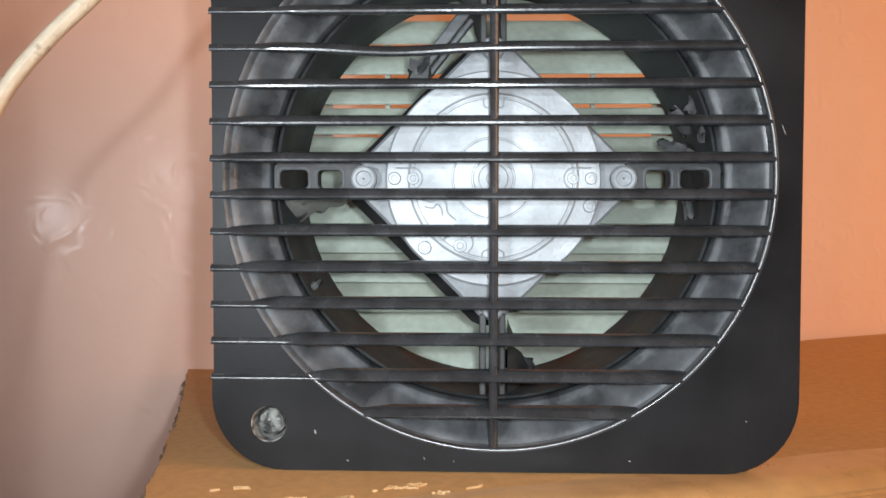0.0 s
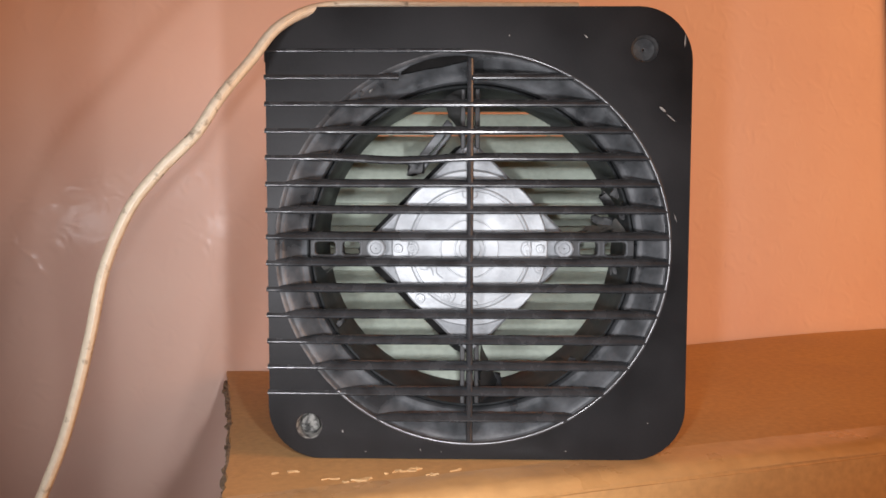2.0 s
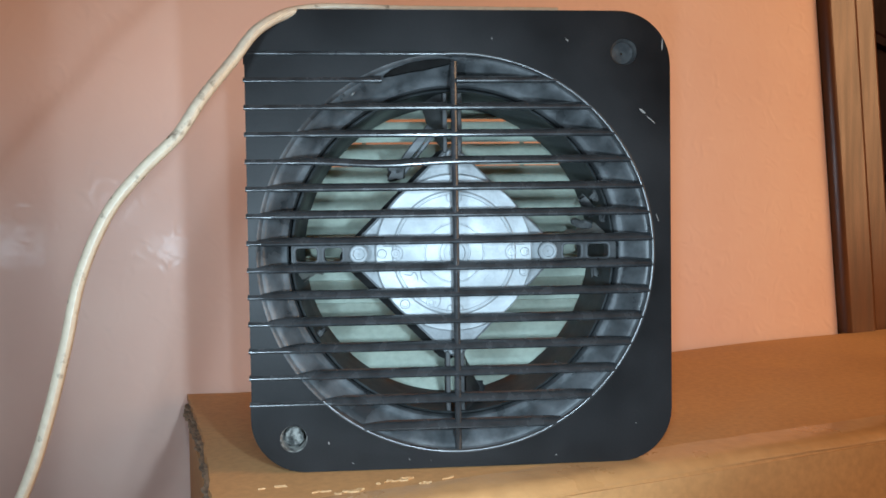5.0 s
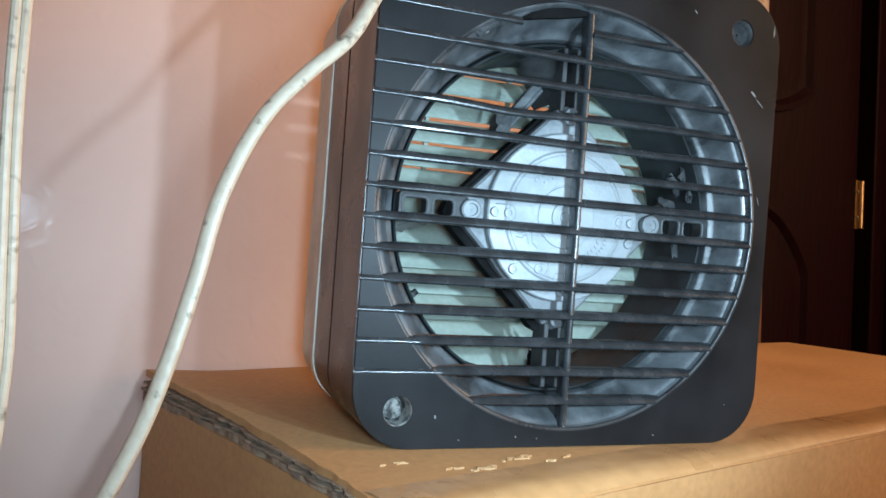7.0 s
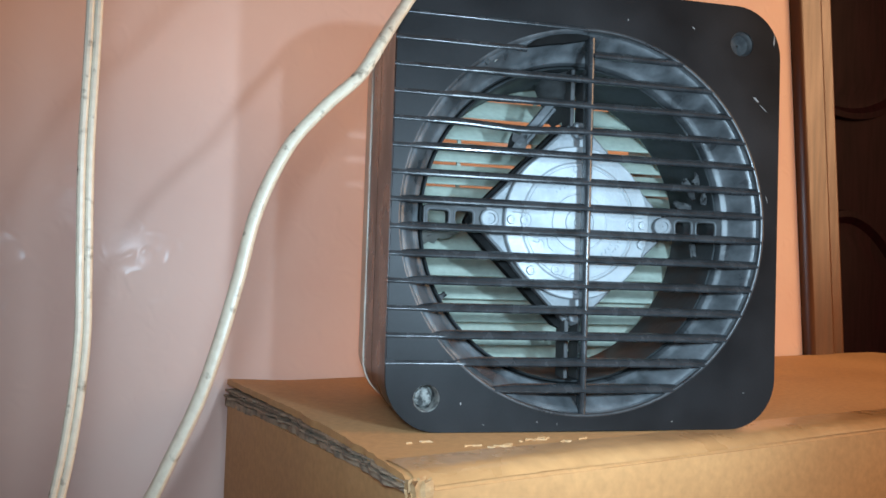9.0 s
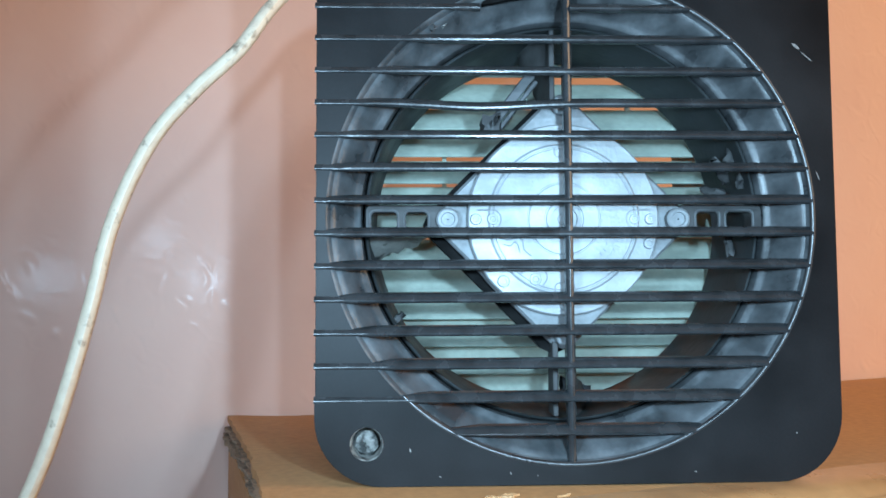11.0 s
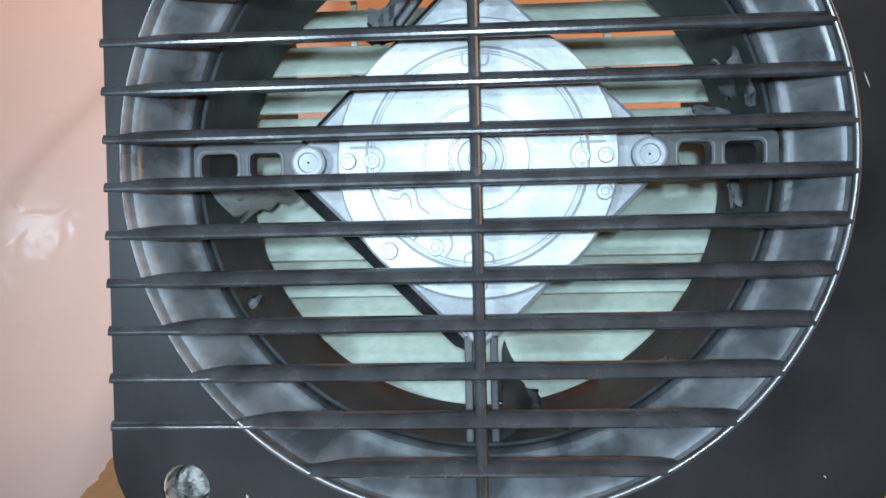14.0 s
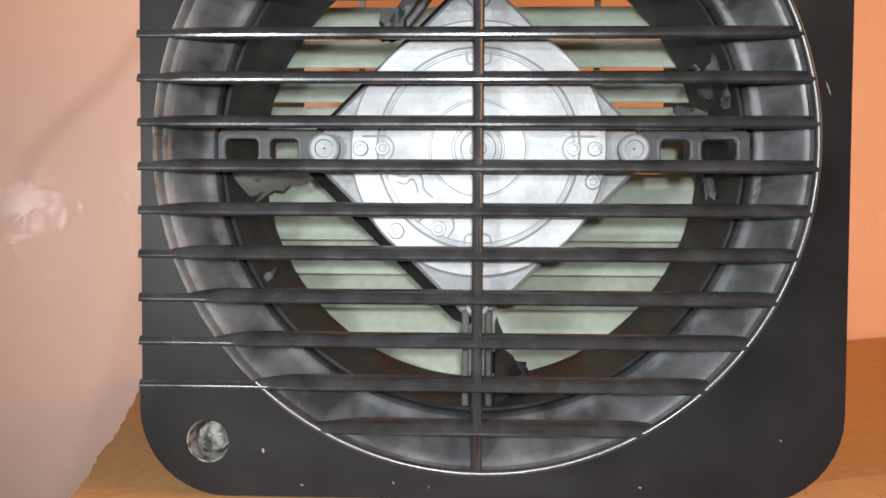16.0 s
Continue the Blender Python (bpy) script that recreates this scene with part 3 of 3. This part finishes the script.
# lug outlines beside the studs, and worn cast marks
for s_, x in ((-1, -0.0280), (1, 0.0278)):
    pts = [(MX + x - s_ * 0.0032 * math.sin(a) * 1.0, MY + 0.0001, MZ + 0.0036 * math.cos(a)) for a in np.linspace(0, math.pi, 14)]
    pts = [(MX + x + s_ * 0.006, MY + 0.0001, MZ + 0.0036)] + pts + [(MX + x + s_ * 0.006, MY + 0.0001, MZ - 0.0036)]
    part("lug", tube(pts, 0.00035, 6), alloy, fan)
for loop in (((-0.0035, 0.0285), (-0.0034, 0.0255), (-0.0020, 0.0245), (0.0020, 0.0245), (0.0034, 0.0255), (0.0035, 0.0285)),
             ((-0.0040, -0.0280), (-0.0034, -0.0256), (0.0, -0.0246), (0.0034, -0.0256), (0.0040, -0.0280)),
             ((-0.0250, -0.0075), (-0.0215, -0.0082), (-0.0185, -0.0070), (-0.0165, -0.0085), (-0.0158, -0.0120), (-0.0130, -0.0145)),
             ((-0.0240, -0.0098), (-0.0212, -0.0104), (-0.0196, -0.0090), (-0.0182, -0.0104), (-0.0176, -0.0132)),
             ((-0.0175, -0.0215), (-0.0135, -0.0185), (-0.0085, -0.0195), (-0.0070, -0.0230), (-0.0090, -0.0265))):
    part("cast_ridge", tube(spline([(MX + x, MY + 0.0001, MZ + z) for x, z in loop], 5), 0.00034, 6), alloy, fan)
b = bmesh.new()
for a0, a1, rr, cnt in ((52, 84, 0.0225, 8), (100, 136, 0.0225, 8), (108, 128, 0.0190, 4), (296, 338, 0.0232, 10), (304, 330, 0.0200, 5)):
    for a in np.linspace(radians(a0), radians(a1), cnt):
        h = random.uniform(0.0009, 0.0019)
        bmesh.ops.create_cube(b, size=1, matrix=Matrix.Translation((MX + rr * math.cos(a), MY - 0.0001, MZ + rr * math.sin(a))) @ Matrix.Rotation(-(a - math.pi / 2), 4, "Y") @ Matrix.Diagonal((random.uniform(0.0005, 0.0013), 0.0007, h, 1)))
tagged(part("cast_mark", b, alloy, fan, "worn raised casting marks"), kind="stuff")
for x, z, r in ((MX - 0.0455, MZ, 0.0046), (MX + 0.0455, MZ, 0.0046), (MX, MZ - 0.0455, 0.004), (MX, MZ + 0.0455, 0.004)):
    b = skin(bmesh.new(), [circle(x, z, q, MY + y, 20) for q, y in ((r, 0.003), (r, 0.0005), (r * 0.85, 0), (r * 0.6, 0), (r * 0.55, 0.0008), (0.0003, 0.0008))])
    part("bolt", b, alloy_dull, fan)
# arms
for s in (-1, 1):
    xa, xb = sorted((MX + s * 0.046, CX + s * 0.0785))
    cells = ((0.0535, 0.0620), (0.0655, 0.0755))
    slots = [rounded(min(MX + s * p, MX + s * q), max(MX + s * p, MX + s * q), MZ - 0.0033, MZ + 0.0031, 0.0016, MY + 0.0025, 4) for p, q in cells]
    arm = part("arm", plate(rounded(xa, xb, MZ - 0.0060, MZ + 0.0058, 0.0022, MY + 0.0025, 5), slots, 0.007), dark, fan, bevel=0.0005)
    for p, q in cells:
        rim_box = rounded(min(MX + s * p, MX + s * q) - 0.0007, max(MX + s * p, MX + s * q) + 0.0007, MZ - 0.0040, MZ + 0.0038, 0.002, MY + 0.0023, 4)
        part("slot_lip", tube(rim_box + rim_box[:1], 0.00036, 6), grey, arm, "pale lip round the slot")
    b = bmesh.new()
    za, zc = MZ + s * 0.048, CZ + s * 0.0770
    for x0 in (-0.0045, 0.0025):
        box(b, (MX + x0, MY + 0.004, za), (MX + x0 + 0.0022, MY + 0.016, zc))
    part("arm", b, dark, fan, bevel=0.0005)
# slanting vanes beside the arms, dusty and chipped
for k in range(4):
    a = math.pi + k * math.pi / 2
    dx, dz = math.cos(a), math.sin(a)
    tx, tz = -dz, dx
    n = 9
    rim_r = [0.0775 - 0.0245 * i / n for i in range(n + 1)]
    outer = [0.0155 - 0.0012 * i + 0.0016 * random.uniform(-1, 1) for i in range(n + 1)]
    loops = []
    for f, y in ((0.0, 0.0), (1.0, 0.024), (1.0, 0.026), (0.0, 0.002)):
        loops.append([(CX + dx * r + tx * (0.0048 + (o - 0.0048) * f), 0.022 + y, CZ + dz * r + tz * (0.0048 + (o - 0.0048) * f)) for r, o in zip(rim_r, outer)])
    b = skin(bmesh.new(), [list(q) for q in zip(*loops)], caps=(True, True))
    part("vane", b, vane_dust if k in (0, 2) else dark, fan, "dusty chipped black vane")
# blade hub struts at the top: an upright pair, a slanting strut and a clip
b = bmesh.new()
bmesh.ops.create_cube(b, size=1, matrix=pose(-0.0195, 0.030, 0.1500, 0, 38, 0) @ Matrix.Diagonal((0.0042, 0.004, 0.030, 1)))
bmesh.ops.create_cube(b, size=1, matrix=pose(-0.0160, 0.032, 0.1490, 0, 38, 0) @ Matrix.Diagonal((0.0020, 0.004, 0.026, 1)))
part("strut", b, grey, fan, bevel=0.0006)
b = boxed((-0.031, 0.028, 0.136), (-0.024, 0.034, 0.1445))
bmesh.ops.subdivide_edges(b, edges=b.edges[:], cuts=2, use_grid_fill=True)
for v in b.verts:
    v.co += Vector((random.uniform(-1, 1), 0, random.uniform(-1, 1))) * 0.0012
part("clip", b, dark, fan)
b = boxed((0.0035, 0.046, 0.0255), (0.0165, 0.0485, 0.0325))
bmesh.ops.subdivide_edges(b, edges=b.edges[:], cuts=3, use_grid_fill=True)
for v in b.verts:
    v.co += Vector((random.uniform(-1, 1), random.uniform(-0.5, 0.5), random.uniform(-1, 1))) * 0.0008
    v.co.z += (v.co.x - 0.010) * -0.35
part("vane_stub", b, black, fan, "snapped black vane stub")
# shutter at the back: deep sloping louvres, open to a view from below and closed to one from above
for i in range(15):
    z = 0.010 + PITCH * i
    w = 0.086
    b = skin(bmesh.new(), [[(x, 0.0640, z), (x, 0.0645, z + 0.0009), (x, 0.0775, z + 0.0122), (x, 0.0781, z + 0.0116), (x, 0.0648, z - 0.0004)] for x in (CX - w, CX + w)], caps=(True, True))
    part("shutter_slat", b, shutter_mat, fan)
for x in (-0.045, 0.0, 0.045):
    w = math.sqrt(0.0785 ** 2 - x * x)
    part("shutter_stay", boxed((CX + x - 0.0010, 0.0855, CZ - w), (CX + x + 0.0010, 0.0885, CZ + w)), shutter_mat, fan)
b = lathe([(0.0765, 0.0622), (0.0768, 0.0635), (0.0935, 0.0636), (0.0935, 0.062)], CX, CZ)
part("rear_collar", b, shutter_mat, fan, "pale plastic collar round the shutter")

# ---- cables ----
cable = thing("power_cable", "cream twin power cable draped over the fan's top, hanging down", "cable")
pts = spline([(0.05, 0.012, 0.2136), (-0.02, 0.010, 0.2136), (-0.066, 0.006, 0.2130), (-0.086, -0.008, 0.2020), (-0.098, -0.018, 0.184), (-0.1075, -0.032, 0.1665), (-0.1165, -0.038, 0.1505), (-0.130, -0.040, 0.1365), (-0.1435, -0.041, 0.1195), (-0.1545, -0.042, 0.094), (-0.1605, -0.043, 0.067), (-0.167, -0.044, 0.041), (-0.174, -0.044, 0.019), (-0.186, -0.043, -0.009), (-0.203, -0.040, -0.05), (-0.24, -0.03, -0.2), (-0.26, -0.02, -0.5), (-0.26, -0.05, -0.998)])
part("sheath", tube(pts, 0.0034, 14, 0.72), cable_mat, cable)
for i in (62, 66, 71, 80, 84, 91, 97, 103, 108):
    p = pts[min(i, len(pts) - 1)]
    b = bmesh.new()
    bmesh.ops.create_icosphere(b, subdivisions=1, radius=0.0007, matrix=Matrix.Translation((p[0] + random.uniform(-0.001, 0.001), p[1] - 0.0018, p[2])))
    part("scuff", b, soot, cable, "dark scuff")
loose = thing("hanging_cable", "cream twin cable hanging straight beside the carton", "cable")
pts = spline([(-0.2120, -0.07, 1.499), (-0.2115, -0.07, 0.6), (-0.2105, -0.07, 0.25), (-0.2100, -0.07, 0.16), (-0.2105, -0.07, 0.11), (-0.2095, -0.07, 0.07), (-0.2090, -0.07, 0.045), (-0.2110, -0.07, 0.018), (-0.2150, -0.07, -0.008), (-0.2260, -0.07, -0.06), (-0.2400, -0.07, -0.15), (-0.2570, -0.07, -0.5), (-0.2570, -0.08, -0.998)])
for dx in (-0.0012, 0.0012):
    part("core", tube([(p[0] + dx, p[1] + dx * 0.4, p[2]) for p in pts], 0.0014, 10), cable_mat, loose)
